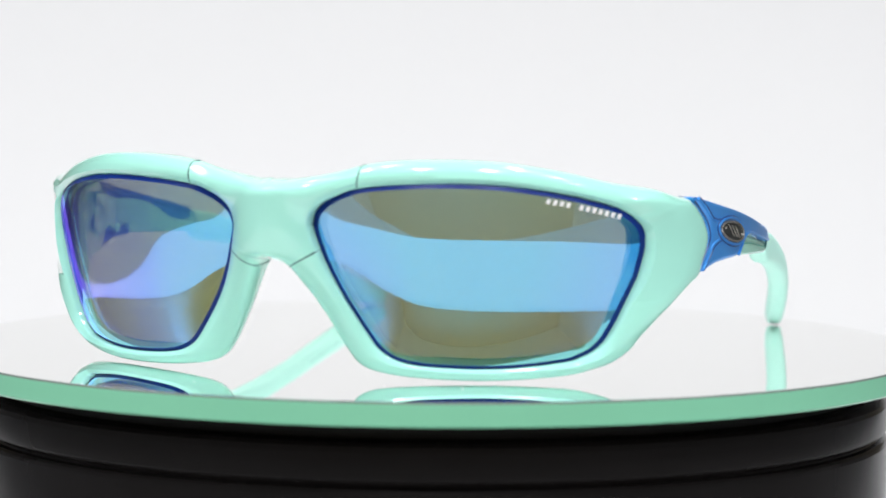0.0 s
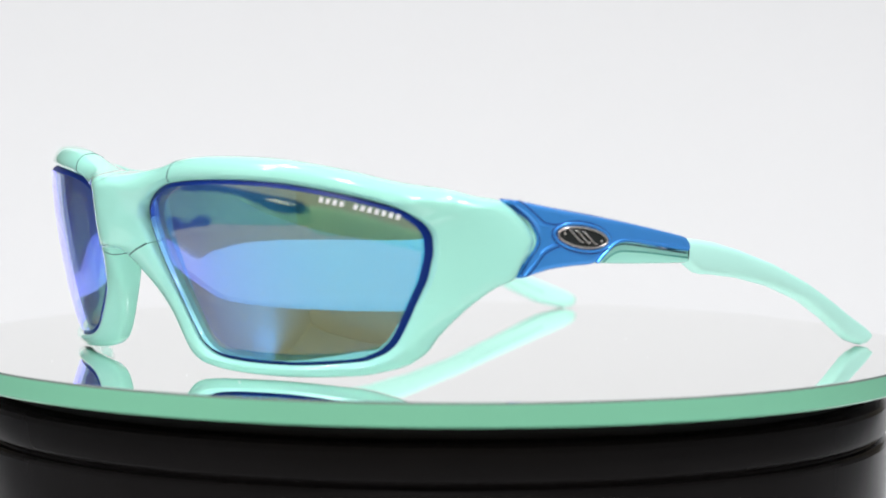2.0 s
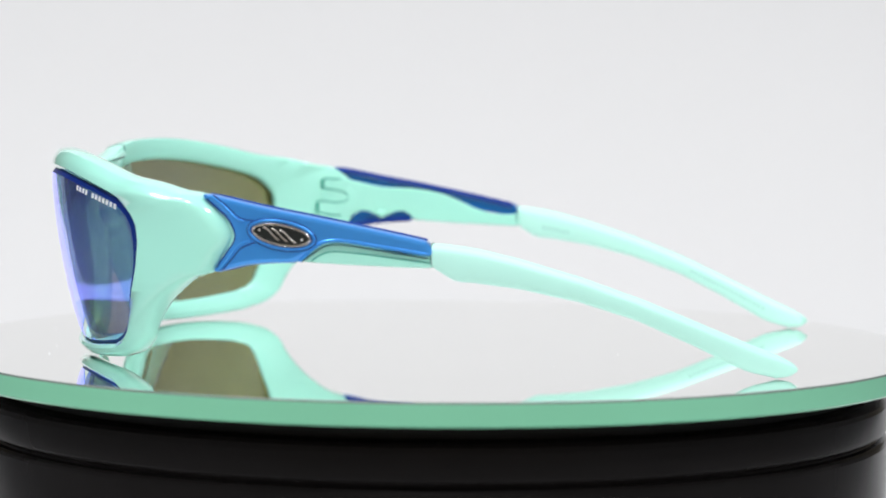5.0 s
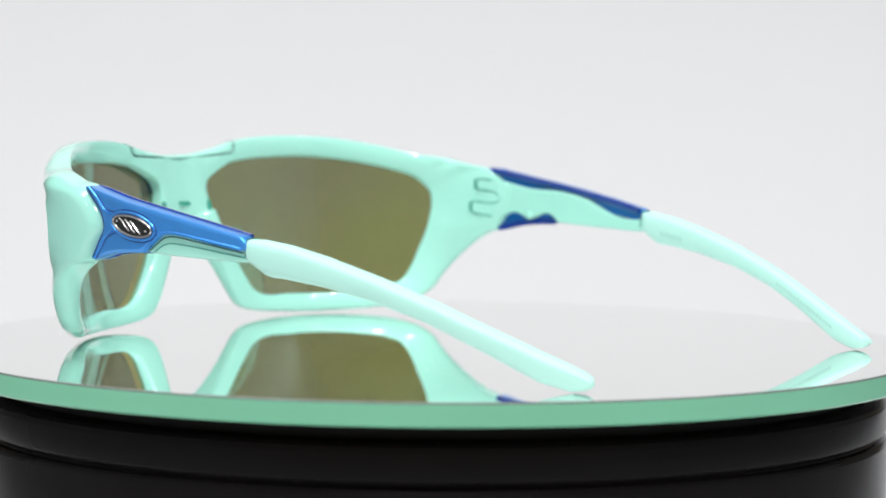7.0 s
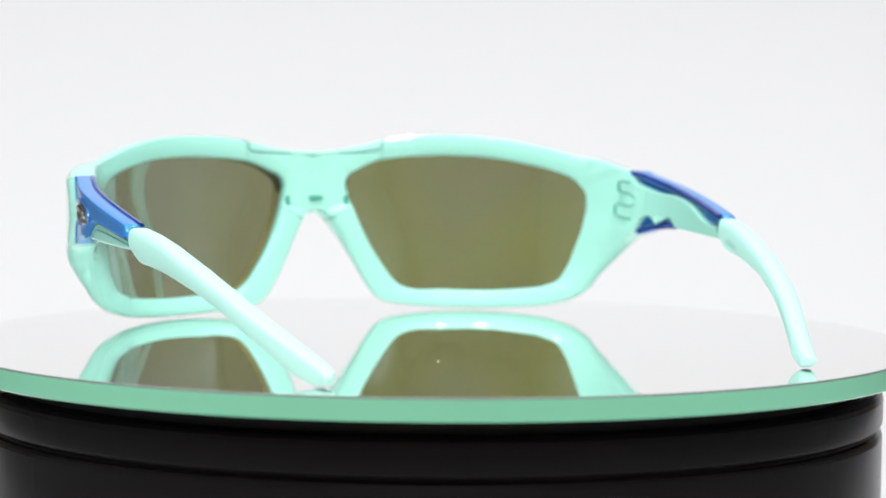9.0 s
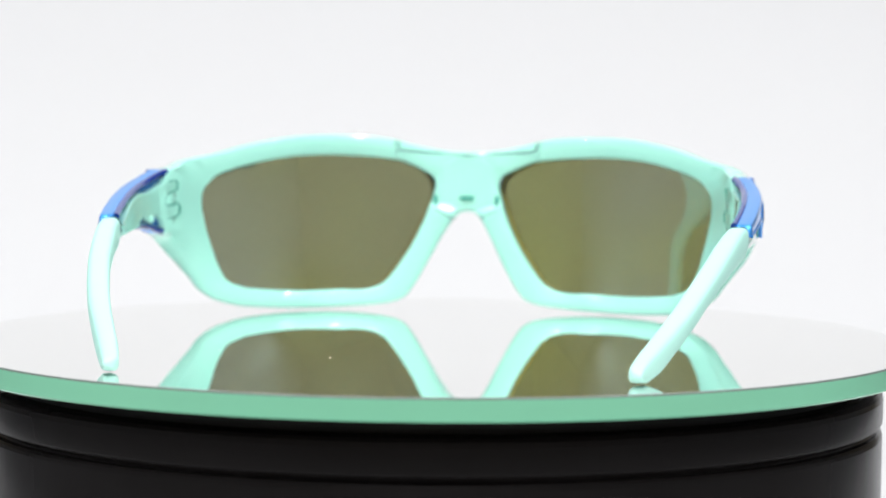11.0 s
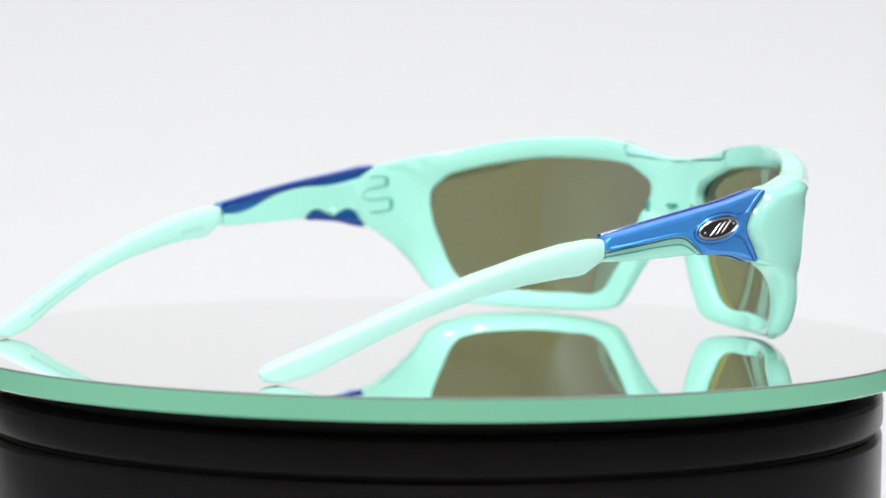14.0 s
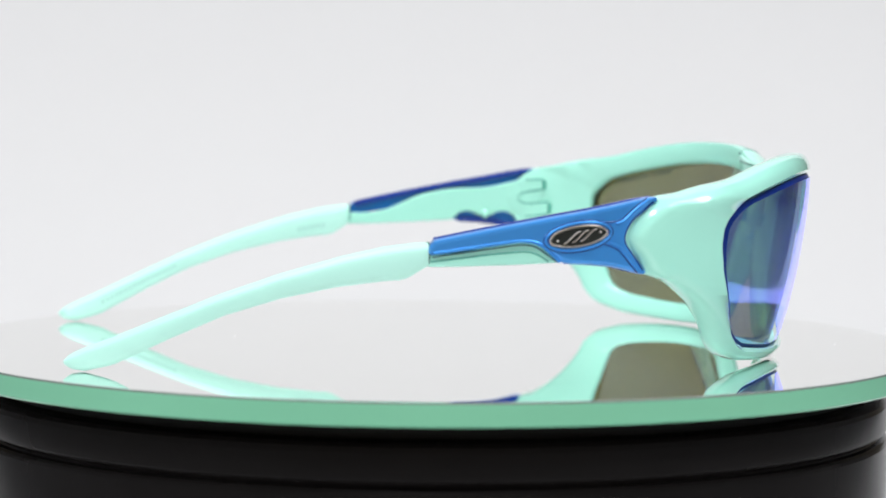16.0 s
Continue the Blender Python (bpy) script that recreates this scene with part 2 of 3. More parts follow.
BOW = 1.7


def bow(x, y, z):
    """How far the front swells out between its upper and lower edge."""
    return BOW * max(0.0, 1 - (abs(z - 22) / 20) ** 2.5) * min(1.0, max(0.0, (x - 7) / 20)) * min(1.0, max(0.0, (-10 - y) / 16))


def nasal(x, z):
    """How far the lower front beside the nose stands back."""
    f = min(1.0, max(0.0, (30 - z) / 22))
    return 2.3 * math.exp(-((x - 9) / 12) ** 2) * f * f * (3 - 2 * f)


def wrap(u, z, d, side=1):
    """Point of the wrapped front: u along its plan line, z up, d mm behind its face."""
    x, y = np.interp(u, PLAN_S, PLAN_P[:, 0]), np.interp(u, PLAN_S, PLAN_P[:, 1])
    gx, gy = np.interp(u, PLAN_S, PLAN_G[:, 0]), np.interp(u, PLAN_S, PLAN_G[:, 1])
    fade = min(1, max(0, (-12 - y) / 14))
    lift = 0.1 + (0.08 * math.exp(-(x / 9) ** 2) if z > 15 else 0)
    d = d + nasal(x, z) * max(0.0, 1 - max(0.0, d) / 6) - bow(x, y, z) * max(0.0, 1 - max(0.0, d) / 12)
    bulge = 5.0 * math.exp(-(x / 8.5) ** 2) * min(1, max(0, (z - 4) / 14)) * max(0.0, 1 - max(0, d) / 9)
    return Vector((side * (x - gy * d), y + gx * d - bulge + TILT * (30 - z) * fade, z + lift * d)) / 1000


def wrap_lens(u, z, d, side=1):
    """The same for the lenses, which bulge a little."""
    x, y = np.interp(u, PLAN_S, PLAN_P[:, 0]), np.interp(u, PLAN_S, PLAN_P[:, 1])
    gx, gy = np.interp(u, PLAN_S, PLAN_G[:, 0]), np.interp(u, PLAN_S, PLAN_G[:, 1])
    d = d + nasal(x, z) - bow(x, y, z)
    k = d - 0.35 * max(0.0, 1 - ((x - 37) / 29) ** 2) + min(0.085, 0.165 - TILT * gx) * (21 - z)
    return Vector((side * (x - gy * k), y + gx * k + TILT * (30 - z), z)) / 1000


# spokes: lens opening (x, z), outer edge (x or y, z), depth of the rim
SPOKES = [
    ((8.75, 26.7), "x", 0.0, 26.0, 5.6), ((8.45, 27.8), "x", 0.0, 28.0, 5.6), ((8.15, 29.0), "x", 0.0, 30.0, 5.6), ((8.0, 30.0), "x", 0.0, 33.0, 5.6),
    ((8.3, 31.5), "x", 0.0, 35.5, 5.6), ((8.9, 32.7), "x", 0.0, 37.9, 5.6), ((10.0, 33.8), "x", 4.0, 38.2, 5.6), ((12.0, 35.1), "x", 9.0, 39.1, 5.4),
    ((15.0, 36.4), "x", 14.0, 40.2, 5.2), ((17.9, 37.2), "x", 18.5, 41.4, 5.0), ((25.0, 38.0), "x", 25.0, 42.3, 5.0), ((35.3, 38.4), "x", 35.6, 42.6, 5.0),
    ((45.0, 37.9), "x", 45.0, 42.1, 5.0), ((53.8, 36.2), "x", 53.9, 40.5, 4.9), ((59.8, 34.2), "x", 61.2, 38.3, 4.8), ((61.9, 32.9), "y", -25.6, 37.2, 4.6),
    ((63.2, 31.5), "y", -20.0, 35.8, 4.5), ((63.9, 30.3), "y", -15.2, 34.9, 4.4), ((64.3, 28.7), "y", -11.4, 32.0, 4.4), ((64.3, 27.0), "y", -8.8, 28.2, 4.4),
    ((64.2, 25.2), "y", -9.2, 25.6, 4.4), ((63.8, 23.0), "y", -11.0, 23.0, 4.4), ((63.3, 20.5), "y", -12.8, 20.3, 4.4), ((62.5, 18.0), "y", -16.3, 19.2, 4.2),
    ((61.6, 15.5), "y", -20.6, 17.0, 3.9), ((60.6, 12.5), "y", -25.6, 13.4, 3.6), ((59.4, 9.4), "x", 63.9, 9.0, 3.5), ((58.4, 7.4), "x", 62.3, 5.9, 3.5),
    ((57.0, 5.8), "x", 59.7, 3.3, 3.9), ((55.2, 4.7), "x", 56.5, 1.9, 3.9), ((53.0, 3.9), "x", 52.8, 1.0, 3.8), ((43.6, 2.8), "x", 43.5, 0.3, 3.8),
    ((33.8, 2.8), "x", 33.5, 0.3, 3.8), ((25.2, 3.6), "x", 22.8, 0.9, 4.4), ((20.6, 5.6), "x", 16.2, 2.2, 4.8), ((17.5, 9.4), "x", 12.8, 5.6, 5.6),
    ((13.3, 15.9), "x", 8.4, 13.2, 6.4), ((10.6, 21.4), "x", 5.8, 17.8, 6.6), ((9.3, 25.0), "x", 3.5, 21.5, 6.4), ((9.1, 25.6), "x", 1.7, 23.1, 5.8),
    ((8.95, 26.1), "x", 0.0, 23.6, 5.6)]
STEPS = 5
N_TOP, N_LOW = 9 * STEPS, 38 * STEPS


def spoke_lines():
    rows = [(along_x(i[0]), i[1], along_x(a) if k == "x" else along_y(a), zo, t) for i, k, a, zo, t in SPOKES]
    out = spline(rows, STEPS, True)
    for i, q in enumerate(out):
        q[2] = 0.0 if i <= 5 * STEPS or i >= 40 * STEPS else max(0.02, q[2])
        q[2] = max(0.0, q[2])
    # 0: free edge, 1: inside the bridge, 2: its upper or lower edge in the middle
    return [(*q, 2 if i in (5 * STEPS, 40 * STEPS) else 1 if i < 5 * STEPS or i > 40 * STEPS else 0) for i, q in enumerate(out)]


LINES = spoke_lines()


def rim_section(q, side):
    """Cross-section of the rim on one spoke, from the lens opening round the front to the back."""
    iu, iz, ou, oz, t, flag = q
    size = math.hypot(ou - iu, oz - iz)
    joint = flag == 1
    r = min(1.5, size * 0.3)

    def at(e_in, d):
        k = e_in / size
        u, z = iu + (ou - iu) * k, iz + (oz - iz) * k
        return wrap(u, z, d, side)
    crown = min(0.9, 0.11 * size) + 0.5 * math.exp(-((iu - 66) / 12) ** 2)
    wide = min(4.0, 0.72 * size)
    swell = 1.3 * math.exp(-((iu - along_x(64.5)) / 5.0) ** 2) * min(1, max(0, (iz - 3) / 6)) * min(1, max(0, (40 - iz) / 6))
    crown += 0.5 * swell
    def ease(v):
        v = min(1.0, max(0.0, v))
        return v * v * (3 - 2 * v)
    upper = -0.8 - 1.2 * min(1, max(0, (iu - 50) / 16))
    lower = -1.9 + 1.4 * min(1, max(0, (30 - iu) / 14))
    lip = lower + (upper - lower) * ease((iz - 8) / 8)
    lip = -0.1 + (lip + 0.1) * ease((iu - 14) / 11)
    lip += (-0.9 - lip) * ease((iz - 31) / 4)

    def fall(w, reach):
        """Depth lost towards an edge w mm away: a quarter ellipse."""
        return 1 - math.sqrt(max(0.0, 1 - (1 - min(w, reach) / reach) ** 2))
    pts = [at(0, 2.4), at(0, 0.45), at(0.2, 0.15 - 0.3 * swell), at(0.6 + 0.4 * swell, -0.15 - 0.85 * swell), at((size - wide) * 0.6 + 0.4, -crown * 0.9)]
    for f in (1.0, 0.72, 0.48, 0.28, 0.13, 0.04, 0.0):
        if joint:
            k = 1 - f * wide / size
            pz = iz + (oz - iz) * k
            drop = fall(37.9 - pz, 2.02) + fall(pz - 23.6, 1.08)
            pts.append(at(size - f * wide, -crown + drop * (2.0 + crown)))
        else:
            pts.append(at(size - f * wide, -crown + fall(f * wide, wide) * (2.0 + crown)))
    if joint:
        pts += [at(size, t * 0.6), at(size, t * 0.8), at(size, t)]
    else:
        pts += [at(size, t - 1.2), at(size - 0.35, t - 0.4), at(size - 1.2, t)]
    pts += [at(size * 0.35, t), at(lip + 1.0, t - 0.05), at(lip + 0.3, t - 0.35), at(lip, t - 1.0), at(lip, min(3.0, t - 1.1))]
    return pts, flag > 0


def rim_piece(bm, lines, side, close_ends=True):
    rings, joints = [], []
    for q in lines:
        pts, j = rim_section(q, side)
        rings.append([bm.verts.new(p) for p in pts])
        joints.append(j)
    k = len(rings[0])
    for a, b, ja, jb in zip(rings, rings[1:], joints, joints[1:]):
        for i in range(k):
            if ja and jb and 11 <= i < 14:
                continue
            bm.faces.new((a[i], a[(i + 1) % k], b[(i + 1) % k], b[i]))
    if close_ends:
        bm.faces.new(rings[0])
        bm.faces.new(rings[-1])


def front_frame(root):
    n = len(LINES)
    bm = bmesh.new()
    inner = [LINES[i % n] for i in range(N_LOW, n + N_TOP + 1)]
    for side in (1, -1):
        rim_piece(bm, inner, side)
    bmesh.ops.remove_doubles(bm, verts=bm.verts[:], dist=0.00003)
    bmesh.ops.holes_fill(bm, edges=[e for e in bm.edges if e.is_boundary], sides=40)
    part("bridge", bm, MINT, root, "glossy mint bridge with fine seams")
    rims = []
    for side in (1, -1):
        bm = bmesh.new()
        lines = [np.array(q) for q in LINES[N_TOP:N_LOW + 1]]  # flags are all 0 here
        gap = 0.16
        for e, f in ((0, 1), (-1, -2)):
            d = lines[f] - lines[e]
            lines[e] = lines[e] + d * min(0.6, gap / max(0.2, math.hypot(d[2], d[3])))
        rim_piece(bm, lines, side)
        rims.append(part("rim", bm, MINT, root, "glossy mint lens rim with a flared end piece"))
        # dark filler in the seams
        for q in (LINES[N_TOP], LINES[N_LOW]):
            bm = bmesh.new()
            pts, _ = rim_section(q, side)
            pts = pts[2:15]
            c = sum(pts, Vector()) / len(pts)
            tube(bm, [p + (c - p).normalized() * 0.00012 for p in pts], 0.0002, 6)
            part("seam", bm, SEAM, root)
    return rims


def bridge_back(root):
    """The inlaid strip along the top of the bridge's back, and the small slots, their shade painted on plates."""
    low = [(-17.6, 41.2), (-17.5, 39.8), (-16.4, 39.0), (-13.0, 38.8), (-8.0, 38.5), (-4.0, 38.1), (0.0, 37.9), (4.0, 38.1), (8.0, 38.5), (13.0, 38.8), (16.4, 39.0), (17.5, 39.8), (17.6, 41.2)]
    line = spline(low, 5, False)

    def behind(x, z, d):
        t = float(np.interp(abs(x), [0, 9, 14, 18.5], [5.6, 5.4, 5.2, 5.0]))
        lift = 0.1 + 0.08 * math.exp(-(x / 9) ** 2)
        return wrap(along_x(abs(x)), z - lift * (t + d), t + d, 1 if x >= 0 else -1)
    bm = bmesh.new()
    tube(bm, [behind(p[0], p[1], 0.0) for p in line], 0.00016, 6)
    part("seam", bm, SEAM, root)
    bm = bmesh.new()
    rows = []
    for p in line[6:-6]:
        top = float(np.interp(abs(p[0]), [0, 4, 9, 14, 18.5], [38.8, 39.0, 39.6, 40.6, 41.6])) - 0.8
        rows.append([bm.verts.new(behind(p[0], p[1] + 0.15, -0.2)), bm.verts.new(behind(p[0], p[1] + 0.3, 0.25)), bm.verts.new(behind(p[0], max(p[1] + 0.4, top), 0.2)), bm.verts.new(behind(p[0], max(p[1] + 0.5, top + 0.3), -0.6))])
    for a, b in zip(rows, rows[1:]):
        for i in range(3):
            bm.faces.new((a[i], b[i], b[i + 1], a[i + 1]))
    part("bridge_inlay", bm, MINT, root, "inlaid mint strip behind the bridge")
    for x, z, w, h in ((0.0, 27.6, 1.7, 0.4), (7.7, 26.4, 0.42, 1.8), (-7.7, 26.4, 0.42, 1.8)):
        bm = bmesh.new()
        quad = [(x - w, z - h), (x + w, z - h), (x + w, z + h), (x - w, z + h)]
        a = [bm.verts.new(behind(p[0], p[1], 0.42)) for p in quad]
        b = [bm.verts.new(behind(p[0], p[1], -0.5)) for p in quad]
        bm.faces.new(a)
        for i in range(4):
            bm.faces.new((a[i], a[(i + 1) % 4], b[(i + 1) % 4], b[i]))
        part("slot_shade", bm, SLOT_SHADE, root)


def lens(root, side):
    edge = [(q[0], q[1]) for q in LINES]
    cu, cz = along_x(37.0), 20.5
    bm = bmesh.new()
    n = len(edge)

    def ring(f, d):
        return [bm.verts.new(wrap_lens(cu + (u - cu) * f, cz + (z - cz) * f, d, side)) for u, z in edge]

    def sheet(f, d, m):
        poly = [(cu + (u - cu) * f, cz + (z - cz) * f) for u, z in edge]
        lo, hi = min(p[0] for p in poly), max(p[0] for p in poly)
        cols = []
        for j in range(49):
            u = lo + (hi - lo) * (0.5 - 0.4998 * math.cos(math.pi * j / 48))
            cut = [a[1] + (b[1] - a[1]) * (u - a[0]) / (b[0] - a[0]) for a, b in zip(poly, poly[1:] + poly[:1]) if (a[0] - u) * (b[0] - u) <= 0 and a[0] != b[0]]
            cols.append([bm.verts.new(wrap_lens(u, min(cut) + (max(cut) - min(cut)) * k / 20, d, side)) for k in range(21)])
        for a, b in zip(cols, cols[1:]):
            for k in range(20):
                bm.faces.new((a[k], a[k + 1], b[k + 1], b[k])).material_index = m
    sheet(0.956, 0.6, 0)
    sheet(0.998, 2.2, 1)
    ob = part("lens", bm, [LENS_FRONT, LENS_BACK], root, "blue mirrored lens, olive brown from behind", 60)
    ob.visible_shadow = False
    bm = bmesh.new()
    a = ring(0.955, 0.6)
    b = ring(0.999, 1.1)
    for i in range(n):
        bm.faces.new((a[i], a[(i + 1) % n], b[(i + 1) % n], b[i]))
    part("bevel", bm, LENS_EDGE, ob, "dark blue bevelled lens edge", 60)
    # pale ring added behind the bevel, so the border glows lighter from the back
    bm = bmesh.new()
    a = ring(0.957, 0.66)
    b = ring(0.9985, 1.16)
    for i in range(n):
        bm.faces.new((a[i], a[(i + 1) % n], b[(i + 1) % n], b[i]))
    part("edge_lightener", bm, EDGE_LIGHTENER, ob, "added pale olive ring that lightens the lens border from behind", 60)
    bm = bmesh.new()
    a = ring(0.999, 1.12)
    b = ring(0.9985, 2.3)
    for i in range(n):
        bm.faces.new((a[i], a[(i + 1) % n], b[(i + 1) % n], b[i]))
    part("lens_wall", bm, LENS_EDGE, ob, "dark blue side of the lens", 60)
    return ob


def lens_mark(ob, side):
    """A row of small slanted bars near the upper outer corner of the lens."""
    bm = bmesh.new()
    u0, z0, u1, z1 = along_x(50.3), 35.3, along_x(61.2), 32.0
    slots = [0, 1, 2, 3, 5, 6, 7, 8, 9, 10, 11]
    for k in slots:
        f = (k + 0.08) / 12
        g = (k + 0.66) / 12
        quad = []
        for t, h in ((f, -0.48), (g, -0.48), (g, 0.48), (f, 0.48)):
            droop = -0.7 * t * t + 0.7 * t
            quad.append((u0 + (u1 - u0) * t + 0.42 * h, z0 + (z1 - z0) * t + droop + h))
        lo = [bm.verts.new(wrap_lens(u, z, 0.59, side)) for u, z in quad]
        hi = [bm.verts.new(wrap_lens(u, z, 0.51, side)) for u, z in quad]
        bm.faces.new(hi)
        for i in range(4):
            bm.faces.new((lo[i], lo[(i + 1) % 4], hi[(i + 1) % 4], hi[i]))
    part("printed_mark", bm, WHITE_INK, ob, "row of small white printed bars", 0)


# temples
OUT_Y = [-20, -15, -8, 0, 10, 20, 30, 40, 50, 60, 75, 90, 100]
OUT_X = [68.4, 69.7, 71.2, 72.4, 72.6, 72.0, 70.9, 69.5, 67.8, 65.8, 61.8, 56.2, 52.2]


OUT_FINE = np.array(spline(list(zip(OUT_Y, OUT_X)), 8, False))


def out_x(y):
    return float(np.interp(y, OUT_FINE[:, 0], OUT_FINE[:, 1]))


def slab(bm, outline, d0, d1, side, round_out=0.6, round_in=0.5, steps=4):
    """A rounded slab with an outline (y, z), between d0 and d1 mm inside the temple's outer face."""
    pts = [np.array(p) for p in spline(outline, steps, True)]
    n = len(pts)
    area = sum(pts[i][0] * pts[(i + 1) % n][1] - pts[(i + 1) % n][0] * pts[i][1] for i in range(n))
    sg = 1 if area > 0 else -1
    nor = []
    for i in range(n):
        t = pts[(i + 1) % n] - pts[i - 1]
        t = t / max(1e-6, np.linalg.norm(t))
        nor.append(np.array((t[1], -t[0])) * sg)

    def ring(inset, d):
        out = []
        for p, m in zip(pts, nor):
            y, z = p - m * inset
            out.append(bm.verts.new(Vector((side * (out_x(y) - d), y, z)) / 1000))
        return out
    rings = [ring(round_out, d0), ring(round_out * 0.3, d0 + round_out * 0.3), ring(0, d0 + round_out), ring(0, d1 - round_in), ring(round_in * 0.3, d1 - round_in * 0.3), ring(round_in, d1)]
    for a, b in zip(rings, rings[1:]):
        for i in range(n):
            bm.faces.new((a[i], a[(i + 1) % n], b[(i + 1) % n], b[i]))
    for verts, d in ((rings[0], d0), (rings[-1], d1)):
        cap(bm, verts, d, side)
    bmesh.ops.remove_doubles(bm, verts=bm.verts[:], dist=0.000004)


def cap(bm, verts, d, side):
    """Closes a ring with a finely divided sheet that follows the temple's curve."""
    sub = bmesh.new()
    own = [sub.verts.new(v.co) for v in verts]
    for tri in tessellate_polygon([[Vector((v.co.y, v.co.z, 0)) for v in verts]]):
        try:
            sub.faces.new([own[i] for i in tri])
        except ValueError:
            pass
    for _ in range(4):
        long = [e for e in sub.edges if not e.is_boundary and e.calc_length() > 0.0016]
        if not long:
            break
        bmesh.ops.subdivide_edges(sub, edges=long, cuts=1)
        bmesh.ops.triangulate(sub, faces=sub.faces[:])
    fixed = set(own)
    for v in sub.verts:
        if v not in fixed:
            v.co.x = side * (out_x(v.co.y * 1000) - d) / 1000
    copy = {v: bm.verts.new(v.co) for v in sub.verts}
    for f in sub.faces:
        corner = [copy[v] for v in f.verts]
        if len(set(corner)) == 3 and not bm.faces.get(corner):
            bm.faces.new(corner)
    sub.free()


COVER = [(-15.2, 34.9), (-12.6, 33.0), (-10.2, 30.9), (-9.0, 28.8), (-8.7, 27.2), (-9.2, 25.8), (-10.4, 24.2), (-12.2, 21.6), (-12.9, 20.5), (-11.6, 20.3), (-9.0, 21.0), (-5.7, 21.8),
         (-1.0, 22.3), (3.2, 22.5), (4.8, 23.1), (6.6, 24.4), (8.6, 25.9), (10.4, 26.5), (13.0, 26.5), (18.0, 25.8), (24.0, 24.9), (29.2, 24.1), (30.1, 24.6), (30.0, 25.6), (29.2, 26.6), (28.0, 27.2),
         (22.0, 28.5), (14.0, 30.1), (5.0, 31.8), (-3.0, 33.2), (-10.0, 34.6), (-14.0, 35.3)]
ARM = [(-17.0, 33.0), (-12.0, 32.6), (-6.0, 31.2), (-2.0, 30.6), (4.0, 30.4), (9.0, 29.7), (13.0, 28.7), (17.0, 27.0), (20.0, 25.7), (24.0, 24.7), (28.0, 24.6), (30.6, 24.8),
       (30.8, 23.2), (30.2, 21.9), (26.0, 21.8), (20.0, 22.0), (14.0, 22.2), (8.0, 22.5), (4.6, 22.8), (3.6, 23.8), (2.2, 24.6), (0.4, 24.7), (-1.4, 24.0), (-3.2, 23.4), (-4.8, 23.8), (-6.4, 24.6), (-8.4, 24.7), (-10.2, 23.7), (-12.0, 22.3), (-15.0, 21.6), (-17.0, 23.0), (-17.4, 28.0)]


def oval(cy, cz, a, b, tilt, n=40):
    c, s = math.cos(tilt), math.sin(tilt)
    return [(cy + a * math.cos(t) * c - b * math.sin(t) * s, cz + a * math.cos(t) * s + b * math.sin(t) * c) for t in np.linspace(0, 2 * math.pi, n, endpoint=False)]


def on_side(y, z, d, side):
    return Vector((side * (out_x(y) - d), y, z)) / 1000


